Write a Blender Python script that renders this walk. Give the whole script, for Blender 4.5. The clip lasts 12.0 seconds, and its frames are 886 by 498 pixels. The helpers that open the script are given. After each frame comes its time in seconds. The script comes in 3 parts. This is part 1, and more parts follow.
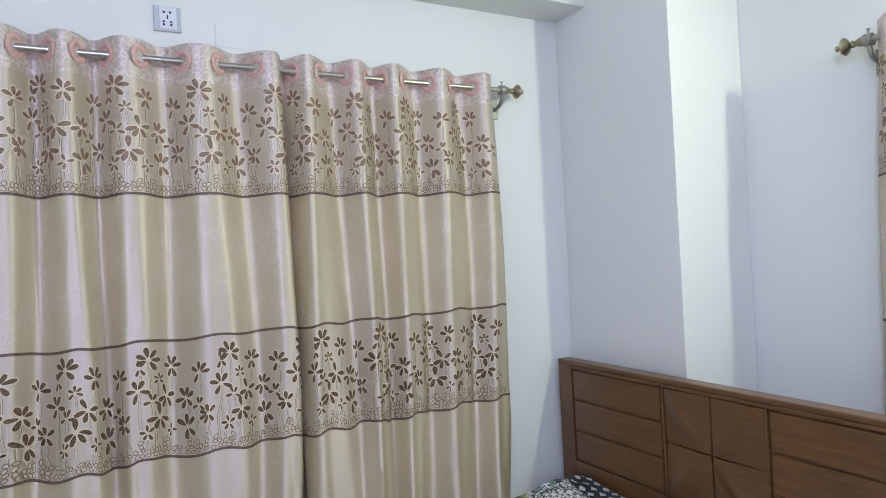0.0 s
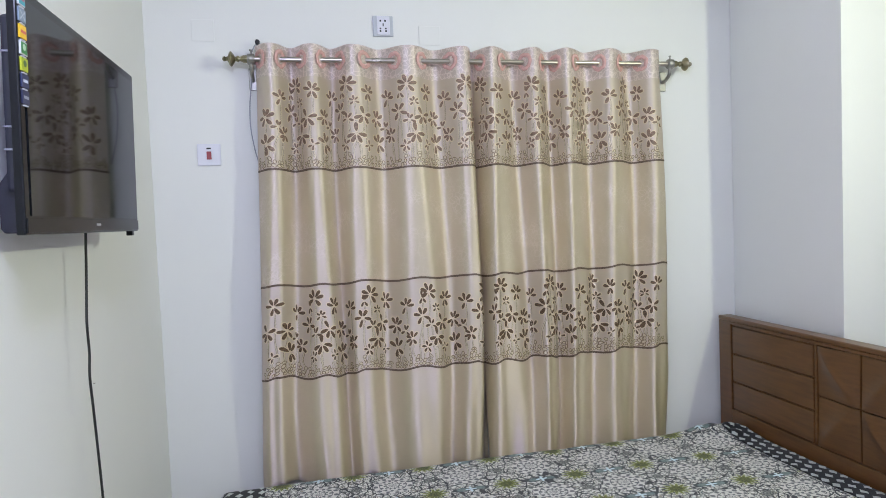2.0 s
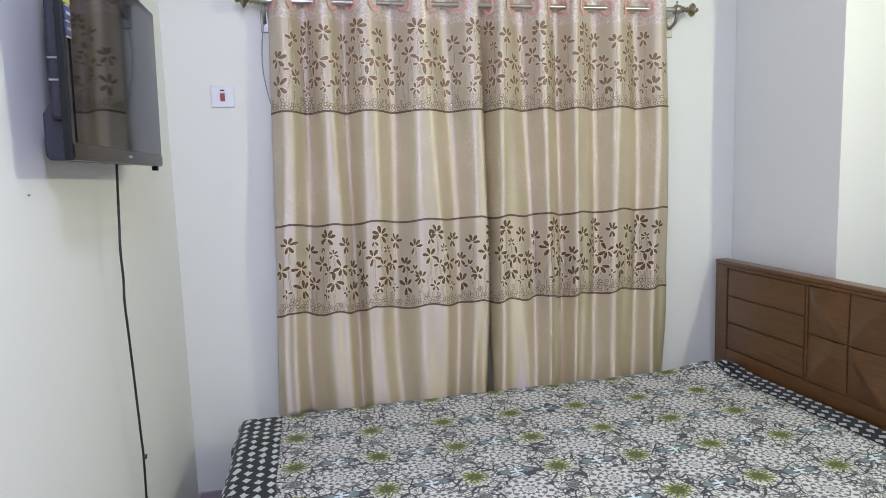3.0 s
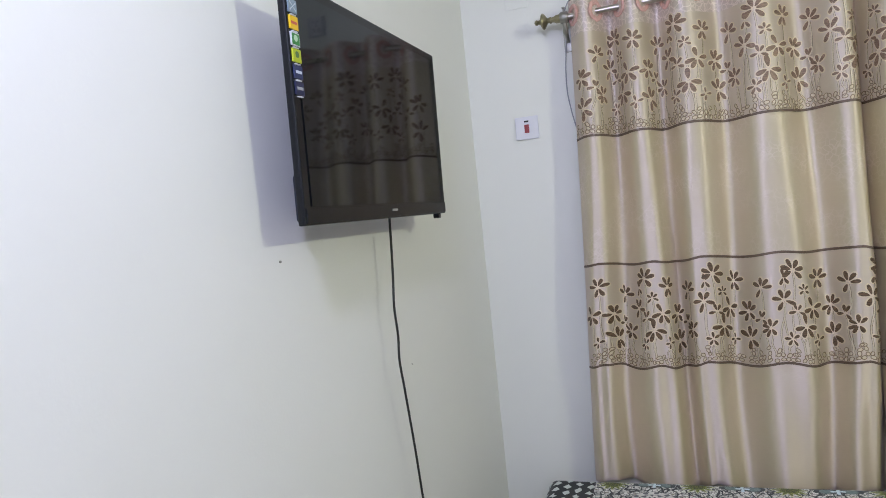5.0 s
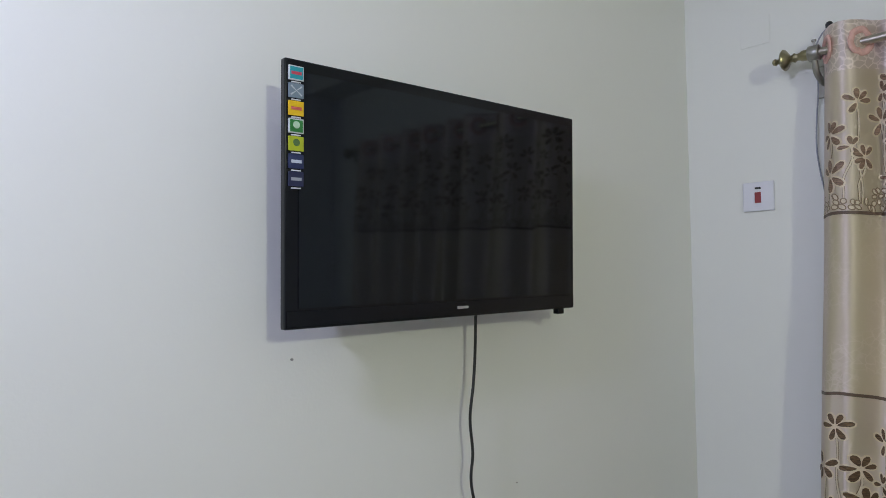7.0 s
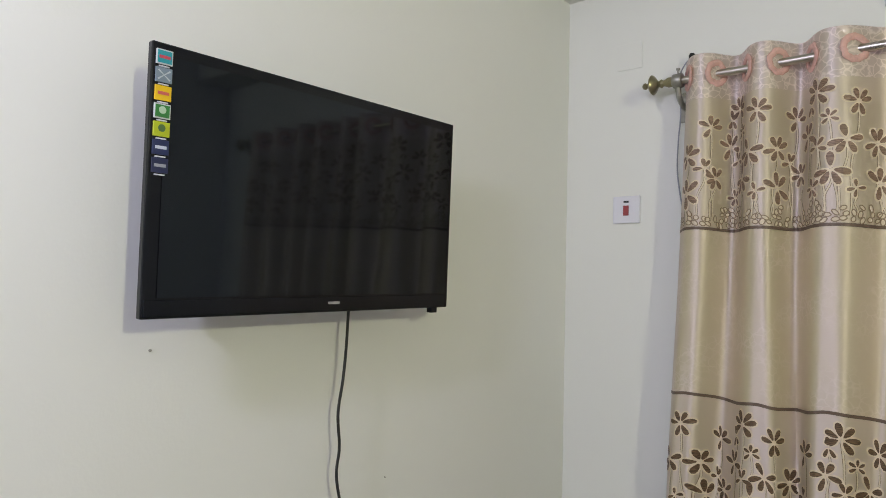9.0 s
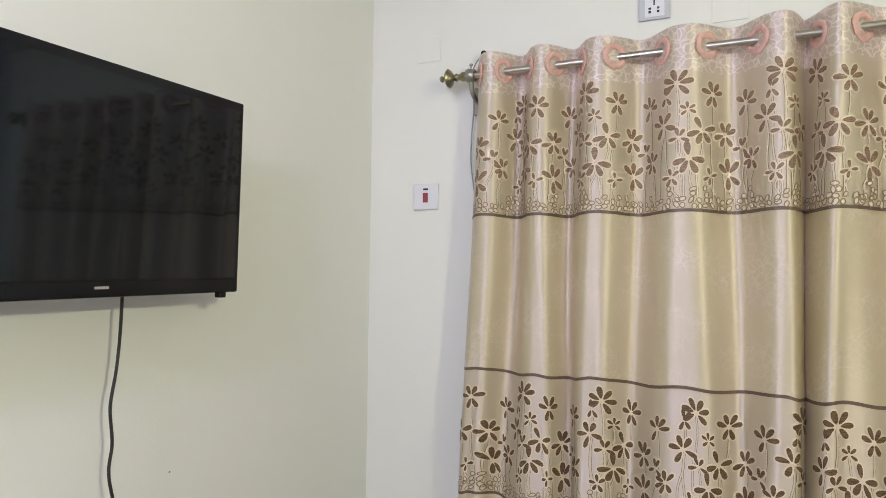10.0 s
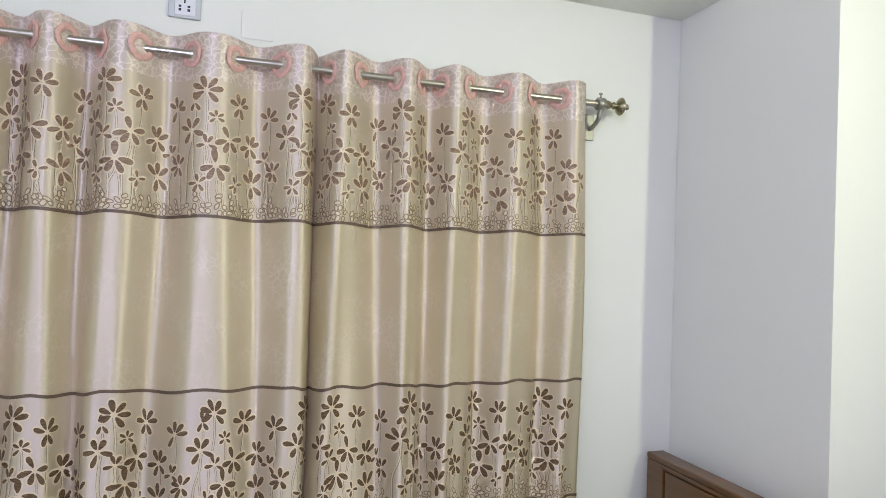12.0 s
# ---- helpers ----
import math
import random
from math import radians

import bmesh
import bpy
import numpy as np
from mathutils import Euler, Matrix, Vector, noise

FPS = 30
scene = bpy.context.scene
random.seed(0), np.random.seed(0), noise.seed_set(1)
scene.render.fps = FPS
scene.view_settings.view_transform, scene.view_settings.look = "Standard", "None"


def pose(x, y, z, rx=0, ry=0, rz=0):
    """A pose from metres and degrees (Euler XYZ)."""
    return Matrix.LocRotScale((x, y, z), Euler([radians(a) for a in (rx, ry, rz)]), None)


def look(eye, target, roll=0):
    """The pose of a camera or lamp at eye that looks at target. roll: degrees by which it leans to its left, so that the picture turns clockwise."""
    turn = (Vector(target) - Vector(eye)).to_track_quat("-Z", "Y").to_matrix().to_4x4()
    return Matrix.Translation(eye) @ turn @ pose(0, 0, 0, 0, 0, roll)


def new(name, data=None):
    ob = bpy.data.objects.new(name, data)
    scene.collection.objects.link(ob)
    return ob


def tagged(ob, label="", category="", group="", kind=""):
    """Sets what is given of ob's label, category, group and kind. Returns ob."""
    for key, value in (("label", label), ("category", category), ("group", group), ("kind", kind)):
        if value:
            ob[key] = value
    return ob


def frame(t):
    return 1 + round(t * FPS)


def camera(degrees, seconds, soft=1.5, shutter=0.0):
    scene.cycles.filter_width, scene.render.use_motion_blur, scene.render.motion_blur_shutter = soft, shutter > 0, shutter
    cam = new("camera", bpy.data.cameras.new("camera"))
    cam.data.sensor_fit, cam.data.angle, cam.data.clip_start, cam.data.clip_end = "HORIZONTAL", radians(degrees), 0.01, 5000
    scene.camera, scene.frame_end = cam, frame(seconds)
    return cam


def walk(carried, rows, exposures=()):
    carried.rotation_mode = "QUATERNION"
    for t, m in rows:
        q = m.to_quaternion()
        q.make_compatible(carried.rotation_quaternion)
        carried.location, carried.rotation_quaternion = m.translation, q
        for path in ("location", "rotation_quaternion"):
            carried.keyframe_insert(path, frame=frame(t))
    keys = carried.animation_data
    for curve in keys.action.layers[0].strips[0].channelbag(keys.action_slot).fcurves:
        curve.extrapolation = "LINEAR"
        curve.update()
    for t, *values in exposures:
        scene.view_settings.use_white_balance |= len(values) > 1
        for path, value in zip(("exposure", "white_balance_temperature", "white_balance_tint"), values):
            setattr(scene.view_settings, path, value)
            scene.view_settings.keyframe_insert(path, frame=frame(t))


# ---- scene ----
cam = camera(69.5, 12.0, soft=0.9)
# seconds, stops, kelvin, tint
EXPOSURES = [(0, -0.22, 5560, 10), (0.5, -0.22, 5640, 10), (1, -0.19, 5800, 10), (2, -0.17, 5850, 10), (2.5, -0.16, 5950, 10), (4.5, -0.1, 6020, 10), (5, -0.32, 6000, 10),
             (5.5, -0.57, 5800, 10), (6, -0.67, 5850, 10), (6.5, -0.78, 5900, 9), (8.5, -0.75, 6450, 7), (9, -0.5, 6600, 7), (9.5, -0.3, 6700, 7), (10, -0.14, 6650, 8),
             (10.5, -0.17, 6780, 9), (11, -0.21, 6650, 9), (11.5, -0.19, 6400, 9), (12, -0.14, 6150, 9)]
PATH = [
    (0, (0.702, -2.307, 1.516), (1.654, -0.548, 1.527), -3.0),
    (0.5, (0.686, -2.387, 1.52), (1.43, -0.53, 1.522), -2.6),
    (1, (0.693, -2.526, 1.53), (1.163, -0.583, 1.483), -3.3),
    (1.5, (0.651, -2.635, 1.529), (1.001, -0.667, 1.471), -2.7),
    (2, (0.59, -2.722, 1.527), (1.002, -0.767, 1.433), -2.3),
    (2.5, (0.541, -2.787, 1.502), (0.963, -0.841, 1.312), -2.3),
    (2.7, (0.53, -2.803, 1.489), (0.951, -0.86, 1.27), -2.0),
    (4.3, (0.579, -2.673, 1.471), (0.535, -0.689, 1.225), -5.3),
    (4.5, (0.614, -2.615, 1.489), (0.368, -0.636, 1.328), -5.2),
    (5, (0.713, -2.457, 1.522), (0.034, -0.579, 1.417), -5.9),
    (5.5, (0.805, -2.301, 1.577), (-0.17, -0.555, 1.607), -3.9),
    (6, (0.929, -2.105, 1.575), (-0.385, -0.599, 1.647), -3.0),
    (6.5, (1.035, -1.98, 1.606), (-0.477, -0.672, 1.657), -0.2),
    (6.7, (1.043, -1.959, 1.621), (-0.474, -0.658, 1.68), -0.8),
    (8.3, (1.06, -1.927, 1.623), (-0.464, -0.634, 1.702), -0.8),
    (8.5, (1.067, -1.922, 1.623), (-0.404, -0.568, 1.695), 0.4),
    (9, (1.109, -1.921, 1.615), (-0.2, -0.411, 1.682), 1.3),
    (9.5, (1.148, -1.917, 1.609), (0.02, -0.267, 1.674), 0.9),
    (10, (1.188, -1.891, 1.598), (0.324, -0.088, 1.646), 0.8),
    (10.5, (1.125, -1.854, 1.604), (0.605, 0.077, 1.654), 1.0),
    (11, (1.103, -1.817, 1.58), (0.927, 0.172, 1.686), 1.6),
    (11.5, (1.064, -1.828, 1.579), (1.38, 0.144, 1.687), 1.7),
    (12, (1.113, -1.925, 1.655), (1.724, -0.012, 1.688), 2.0),
]
walk(cam, [(t, look(eye, target, roll)) for t, eye, target, roll in PATH], EXPOSURES)

# ---- world and lamps ----
world = bpy.data.worlds.new("night")
world.use_nodes = True
world.node_tree.nodes["Background"].inputs[0].default_value = (0.01, 0.01, 0.014, 1)
scene.world = world


def bulb_light(name, where, watts, colour, radius):
    data = bpy.data.lights.new(name, "POINT")
    data.energy, data.color, data.shadow_soft_size = watts, colour, radius
    ob = new(name, data)
    ob.location = where
    return ob


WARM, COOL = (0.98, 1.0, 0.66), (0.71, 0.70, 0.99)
lamp_data = bpy.data.lights.new("warm_light", "AREA")
lamp_data.shape, lamp_data.size, lamp_data.energy, lamp_data.color = "DISK", 0.10, 26, WARM
warm_light = new("warm_light", lamp_data)
warm_light.matrix_world = look((2.868, -2.09, 2.335), (1.868, -1.70, 2.035))
# Cool source is out of view; place and strength tuned to even the walls.
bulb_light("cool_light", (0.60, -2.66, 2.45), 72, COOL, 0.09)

# ---- materials ----


def nodes_of(name):
    m = bpy.data.materials.new(name)
    m.use_nodes = True
    n = m.node_tree.nodes
    return m, n, m.node_tree.links, n["Principled BSDF"]


def math_node(n, l, op, a, b=None, c=None):
    k = n.new("ShaderNodeMath")
    k.operation = op
    for i, v in enumerate((a, b, c)):
        if v is None:
            continue
        if isinstance(v, (int, float)):
            k.inputs[i].default_value = v
        else:
            l.new(v, k.inputs[i])
    return k.outputs[0]


def mix_node(n, l, fac, a, b):
    k = n.new("ShaderNodeMix")
    k.data_type = "RGBA"
    for sock, v in ((k.inputs[0], fac), (k.inputs[6], a), (k.inputs[7], b)):
        if isinstance(v, (int, float)):
            sock.default_value = v
        elif isinstance(v, tuple):
            sock.default_value = (*v, 1)
        else:
            l.new(v, sock)
    return k.outputs[2]


def noise_node(n, l, vec, scale, detail=4.0, rough=0.55):
    k = n.new("ShaderNodeTexNoise")
    k.inputs["Scale"].default_value, k.inputs["Detail"].default_value, k.inputs["Roughness"].default_value = scale, detail, rough
    l.new(vec, k.inputs["Vector"])
    return k.outputs["Fac"]


def bump_node(n, l, height, strength, distance, bsdf):
    k = n.new("ShaderNodeBump")
    k.inputs["Strength"].default_value, k.inputs["Distance"].default_value = strength, distance
    l.new(height, k.inputs["Height"])
    l.new(k.outputs[0], bsdf.inputs["Normal"])


def coords(n, kind="Object"):
    return n.new("ShaderNodeTexCoord").outputs[kind]


def ramp(n, l, fac, lo, hi):
    k = n.new("ShaderNodeMapRange")
    l.new(fac, k.inputs[0])
    k.inputs[1].default_value, k.inputs[2].default_value = lo, hi
    k.inputs[3].default_value, k.inputs[4].default_value = 0.0, 1.0
    return k.outputs[0]


def simple(name, colour, rough=0.5, metal=0.0, vary=0.12, scale=30.0, bump=0.0, coat=0.0):
    """A surface with a little unevenness of tone, gloss and relief."""
    m, n, l, b = nodes_of(name)
    co = coords(n)
    f = noise_node(n, l, co, scale)
    dark = tuple(c * (1 - vary) for c in colour)
    light = tuple(min(1, c * (1 + vary)) for c in colour)
    l.new(mix_node(n, l, f, dark, light), b.inputs["Base Color"])
    l.new(math_node(n, l, "MULTIPLY_ADD", f, 0.16, rough - 0.08), b.inputs["Roughness"])
    b.inputs["Metallic"].default_value = metal
    b.inputs["Coat Weight"].default_value = coat
    if bump:
        bump_node(n, l, noise_node(n, l, co, scale * 6), bump, 0.002, b)
    return m


def paint(name, colour):
    """Emulsion paint on plaster: broad uneven patches, roller grain, small scuffs."""
    m, n, l, b = nodes_of(name)
    co = coords(n)
    broad = noise_node(n, l, co, 1.3, 3)
    fine = noise_node(n, l, co, 140, 3)
    scuff = ramp(n, l, noise_node(n, l, co, 9, 5, 0.7), 0.66, 0.8)
    c1 = mix_node(n, l, broad, tuple(c * 0.955 for c in colour), colour)
    c2 = mix_node(n, l, math_node(n, l, "MULTIPLY", scuff, 0.12), c1, tuple(c * 0.8 for c in colour))
    l.new(c2, b.inputs["Base Color"])
    b.inputs["Roughness"].default_value = 0.62
    wave = math_node(n, l, "MULTIPLY_ADD", broad, 3.0, fine)
    bump_node(n, l, wave, 0.12, 0.002, b)
    return m


WALL = paint("wall_paint", (0.807, 0.81, 0.768))
CEILING = paint("ceiling_paint", (0.80, 0.80, 0.75))
SKIRT = simple("glazed_skirting", (0.36, 0.30, 0.33), 0.3, vary=0.08, scale=12)
FLOOR = simple("glazed_floor", (0.24, 0.21, 0.21), 0.25, vary=0.12, scale=6)
STEEL = simple("brushed_steel", (0.50, 0.46, 0.41), 0.30, 1.0, 0.03, 8)
BRASS = simple("antique_brass", (0.31, 0.28, 0.18), 0.3, 1.0, 0.25, 50)
BRACKET = simple("grey_bracket_metal", (0.34, 0.33, 0.30), 0.4, 0.8, 0.15, 40)
PINK = simple("pink_plastic_ring", (0.66, 0.40, 0.35), 0.5, 0, 0.35, 90)
PLATE = simple("white_switch_plastic", (0.74, 0.74, 0.80), 0.3, 0, 0.03, 20)
PLATE_GREY = simple("grey_plate_rim", (0.52, 0.54, 0.58), 0.35, 0, 0.05, 20)
PLATE_PAINT = simple("painted_blank_plate", (0.78, 0.80, 0.78), 0.4, 0, 0.03, 20)
RED = simple("red_rocker", (0.30, 0.05, 0.06), 0.3, 0, 0.1, 20)
DARK = simple("dark_slot", (0.02, 0.02, 0.025), 0.5)
BLACK = simple("black_tv_plastic", (0.004, 0.005, 0.008), 0.16, 0, 0.15, 3)
BLACK.node_tree.nodes["Principled BSDF"].inputs["Specular IOR Level"].default_value = 0.3
# Blue in this black plastic stands for the cool lamp's light on it.
REAR = simple("rear_plastic_cool_tint", (0.018, 0.019, 0.032), 0.5, 0, 0.2, 40, 0.2)
CABLE = simple("black_cable", (0.02, 0.02, 0.02), 0.5)
GREY_WIRE = simple("grey_wire", (0.30, 0.31, 0.34), 0.5)
EMBROIDERY = simple("cream_embroidery", (0.80, 0.68, 0.52), 0.5, 0, 0.12, 300)
STEM = simple("pale_stem_thread", (0.68, 0.58, 0.44), 0.45, 0, 0.2, 200)
BROWN_LINE = simple("brown_woven_line", (0.13, 0.085, 0.06), 0.5, 0, 0.3, 300)
PEBBLE = simple("brown_scroll_thread", (0.25, 0.175, 0.11), 0.5, 0, 0.3, 300)


def petal_cloth(name, dark, light):
    """Brown woven petals with a darker rib across the weave."""
    m, n, l, b = nodes_of(name)
    co = coords(n)
    ribs = n.new("ShaderNodeMapping")
    ribs.inputs["Scale"].default_value = (60, 60, 520)
    l.new(co, ribs.inputs[0])
    f = ramp(n, l, noise_node(n, l, ribs.outputs[0], 1.0, 2), 0.35, 0.65)
    g = noise_node(n, l, co, 14, 2)
    c = mix_node(n, l, f, dark, light)
    l.new(mix_node(n, l, math_node(n, l, "MULTIPLY", g, 0.4), c, tuple((p + q) / 2 for p, q in zip(dark, light))), b.inputs["Base Color"])
    b.inputs["Roughness"].default_value = 0.5
    return m


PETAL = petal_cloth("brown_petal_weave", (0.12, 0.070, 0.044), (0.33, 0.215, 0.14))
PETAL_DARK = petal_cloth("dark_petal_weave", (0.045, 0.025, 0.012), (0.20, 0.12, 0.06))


def screen_glass():
    m, n, l, b = nodes_of("dark_screen")
    co = coords(n)
    b.inputs["Base Color"].default_value = (0.005, 0.006, 0.008, 1)
    l.new(math_node(n, l, "MULTIPLY_ADD", noise_node(n, l, co, 7), 0.02, 0.035), b.inputs["Roughness"])
    b.inputs["IOR"].default_value = 1.45
    b.inputs["Specular Tint"].default_value = (0.80, 0.90, 1.0, 1)
    return m


SCREEN = screen_glass()


def satin():
    """Satin curtain cloth. UV is metres along the cloth and up it: plain bands carry a crinkle, flowered bands are a little darker."""
    m, n, l, b = nodes_of("curtain_satin")
    uv = n.new("ShaderNodeUVMap").outputs[0]
    sep = n.new("ShaderNodeSeparateXYZ")
    l.new(uv, sep.inputs[0])
    v = sep.outputs[1]
    up1 = math_node(n, l, "GREATER_THAN", v, 1.746)
    mid = math_node(n, l, "MULTIPLY", math_node(n, l, "GREATER_THAN", v, 0.911), math_node(n, l, "LESS_THAN", v, 1.284))
    flowered = math_node(n, l, "ADD", up1, mid)
    plain = math_node(n, l, "SUBTRACT", 1.0, flowered)
    heading = math_node(n, l, "GREATER_THAN", v, 2.115)
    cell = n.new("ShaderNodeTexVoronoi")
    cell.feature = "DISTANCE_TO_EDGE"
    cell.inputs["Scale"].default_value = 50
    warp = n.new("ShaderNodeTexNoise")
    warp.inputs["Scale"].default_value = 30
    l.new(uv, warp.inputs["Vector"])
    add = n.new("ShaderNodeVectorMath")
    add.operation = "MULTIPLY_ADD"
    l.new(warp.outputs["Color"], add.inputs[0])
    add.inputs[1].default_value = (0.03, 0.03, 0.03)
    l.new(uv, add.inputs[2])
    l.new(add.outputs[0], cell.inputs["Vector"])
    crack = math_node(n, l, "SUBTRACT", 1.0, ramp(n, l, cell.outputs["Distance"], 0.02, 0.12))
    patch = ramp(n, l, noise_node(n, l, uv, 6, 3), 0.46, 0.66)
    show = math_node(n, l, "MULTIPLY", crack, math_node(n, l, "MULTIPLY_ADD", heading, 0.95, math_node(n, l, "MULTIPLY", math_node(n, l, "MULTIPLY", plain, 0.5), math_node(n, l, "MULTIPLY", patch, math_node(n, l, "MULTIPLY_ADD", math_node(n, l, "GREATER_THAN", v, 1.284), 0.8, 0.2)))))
    tone = noise_node(n, l, uv, 3, 3)
    stretch = n.new("ShaderNodeMapping")
    stretch.inputs["Scale"].default_value = (40, 260, 1)
    l.new(uv, stretch.inputs[0])
    slub = noise_node(n, l, stretch.outputs[0], 1.0, 3, 0.6)
    base = mix_node(n, l, tone, (0.56, 0.505, 0.235), (0.635, 0.585, 0.305))
    band = mix_node(n, l, tone, (0.54, 0.49, 0.26), (0.615, 0.565, 0.335))
    c = mix_node(n, l, flowered, base, band)
    c = mix_node(n, l, math_node(n, l, "MULTIPLY", heading, 0.6), c, (0.56, 0.50, 0.39))
    c = mix_node(n, l, math_node(n, l, "MULTIPLY", slub, 0.22), c, (0.36, 0.32, 0.19))
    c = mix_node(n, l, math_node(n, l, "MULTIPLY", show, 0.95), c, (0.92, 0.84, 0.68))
    l.new(c, b.inputs["Base Color"])
    l.new(math_node(n, l, "MULTIPLY_ADD", slub, 0.12, 0.45), b.inputs["Roughness"])
    b.inputs["Metallic"].default_value = 0.10
    b.inputs["Specular IOR Level"].default_value = 0.3
    b.inputs["Sheen Weight"].default_value = 0.15
    b.inputs["Sheen Roughness"].default_value = 0.3
    b.inputs["Sheen Tint"].default_value = (0.90, 0.76, 0.95, 1)
    h = math_node(n, l, "MULTIPLY_ADD", show, 1.0, math_node(n, l, "MULTIPLY", slub, 0.5))
    bump_node(n, l, h, 0.30, 0.0012, b)
    # mauve weft threads run across the cloth and throw narrow upright glints
    weft = n.new("ShaderNodeBsdfAnisotropic")
    weft.inputs["Color"].default_value = (0.95, 0.80, 0.92, 1)
    weft.inputs["Roughness"].default_value = 0.69
    weft.inputs["Anisotropy"].default_value = 0.6
    weft.inputs["Rotation"].default_value = 0.0
    tangent = n.new("ShaderNodeTangent")
    tangent.direction_type, tangent.uv_map = "UV_MAP", "UVMap"
    l.new(tangent.outputs[0], weft.inputs["Tangent"])
    blend = n.new("ShaderNodeMixShader")
    blend.inputs[0].default_value = 0.42
    l.new(b.outputs[0], blend.inputs[1])
    l.new(weft.outputs[0], blend.inputs[2])
    l.new(blend.outputs[0], n["Material Output"].inputs["Surface"])
    return m


SATIN = satin()


def wood():
    m, n, l, b = nodes_of("varnished_brown_wood")
    co = coords(n)
    mp = n.new("ShaderNodeMapping")
    mp.inputs["Scale"].default_value = (9, 1.1, 12)
    l.new(co, mp.inputs[0])
    g = noise_node(n, l, mp.outputs[0], 5, 8, 0.65)
    big = noise_node(n, l, co, 3, 3)
    c = mix_node(n, l, ramp(n, l, g, 0.30, 0.70), (0.085, 0.036, 0.010), (0.175, 0.076, 0.020))
    c = mix_node(n, l, math_node(n, l, "MULTIPLY", ramp(n, l, big, 0.40, 0.70), 0.45), c, (0.090, 0.036, 0.009))
    l.new(c, b.inputs["Base Color"])
    l.new(math_node(n, l, "MULTIPLY_ADD", g, 0.22, 0.24), b.inputs["Roughness"])
    b.inputs["Coat Weight"].default_value = 0.30
    b.inputs["Coat Roughness"].default_value = 0.25
    bump_node(n, l, g, 0.15, 0.002, b)
    return m


WOOD = wood()


def print_cloth():
    """Cotton bedspread print: white ground, dark scrawled outlines, lime star flowers, grey-blue leaves; a black lozenge border at both ends."""
    m, n, l, b = nodes_of("printed_bedspread")
    uv = n.new("ShaderNodeUVMap").outputs[0]
    warp = n.new("ShaderNodeTexNoise")
    warp.inputs["Scale"].default_value = 25
    l.new(uv, warp.inputs["Vector"])
    wv = n.new("ShaderNodeVectorMath")
    wv.operation = "MULTIPLY_ADD"
    l.new(warp.outputs["Color"], wv.inputs[0])
    wv.inputs[1].default_value = (0.012, 0.012, 0)
    l.new(uv, wv.inputs[2])
    sep = n.new("ShaderNodeSeparateXYZ")
    l.new(wv.outputs[0], sep.inputs[0])
    u, v = sep.outputs[0], sep.outputs[1]

    def M(op, a, b_=None, c=None):
        return math_node(n, l, op, a, b_, c)

    def spot(pu, pv, ou, ov, ru, rv, points, depth):
        """1 inside a many-pointed spot that repeats every pu x pv metres."""
        x = M("SUBTRACT", M("FRACT", M("ADD", M("DIVIDE", u, pu), ou)), 0.5)
        y = M("SUBTRACT", M("FRACT", M("ADD", M("DIVIDE", v, pv), ov)), 0.5)
        x, y = M("MULTIPLY", x, pu / ru), M("MULTIPLY", y, pv / rv)
        r = M("SQRT", M("ADD", M("MULTIPLY", x, x), M("MULTIPLY", y, y)))
        ang = M("ARCTAN2", y, x)
        edge = M("MULTIPLY_ADD", M("COSINE", M("MULTIPLY", ang, points)), depth, 1.0)
        return M("LESS_THAN", r, edge), r

    vor = n.new("ShaderNodeTexVoronoi")
    vor.feature = "DISTANCE_TO_EDGE"
    vor.inputs["Scale"].default_value = 72
    l.new(wv.outputs[0], vor.inputs["Vector"])
    lines = M("LESS_THAN", vor.outputs["Distance"], 0.095)
    coarse = n.new("ShaderNodeTexVoronoi")
    coarse.feature = "DISTANCE_TO_EDGE"
    coarse.inputs["Scale"].default_value = 30
    l.new(wv.outputs[0], coarse.inputs["Vector"])
    lines = M("MAXIMUM", M("MULTIPLY", lines, 0.7), M("LESS_THAN", coarse.outputs["Distance"], M("MULTIPLY_ADD", noise_node(n, l, uv, 45, 2), 0.16, -0.02)))
    vor2 = n.new("ShaderNodeTexVoronoi")
    vor2.inputs["Scale"].default_value = 64
    l.new(wv.outputs[0], vor2.inputs["Vector"])
    dots = M("LESS_THAN", vor2.outputs["Distance"], 0.27)
    blot = noise_node(n, l, uv, 20, 2)
    c = mix_node(n, l, blot, (0.60, 0.61, 0.58), (0.78, 0.78, 0.75))
    pick = ramp(n, l, noise_node(n, l, uv, 8, 2), 0.45, 0.55)
    dot_col = mix_node(n, l, pick, (0.03, 0.04, 0.07), (0.24, 0.21, 0.14))
    c = mix_node(n, l, M("MULTIPLY", dots, 0.85), c, dot_col)
    c = mix_node(n, l, M("MULTIPLY", lines, 0.97), c, (0.02, 0.024, 0.035))
    ring, r0 = spot(0.278, 0.245, 0.381, 0.184, 0.078, 0.072, 12, 0.08)
    c = mix_node(n, l, ring, c, mix_node(n, l, blot, (0.50, 0.50, 0.48), (0.76, 0.75, 0.73)))
    ax = M("SUBTRACT", M("FRACT", M("ADD", M("DIVIDE", u, 0.278), 0.381)), 0.5)
    ay = M("SUBTRACT", M("FRACT", M("ADD", M("DIVIDE", v, 0.245), 0.184)), 0.5)
    spokes = M("COSINE", M("MULTIPLY", M("ARCTAN2", M("MULTIPLY", ay, 0.245), M("MULTIPLY", ax, 0.278)), 11.0))
    rings = M("SINE", M("MULTIPLY", r0, 13.0))
    lace = M("MAXIMUM", M("GREATER_THAN", M("MULTIPLY", spokes, rings), 0.22), M("GREATER_THAN", M("COSINE", M("MULTIPLY", r0, 19.0)), 0.90))
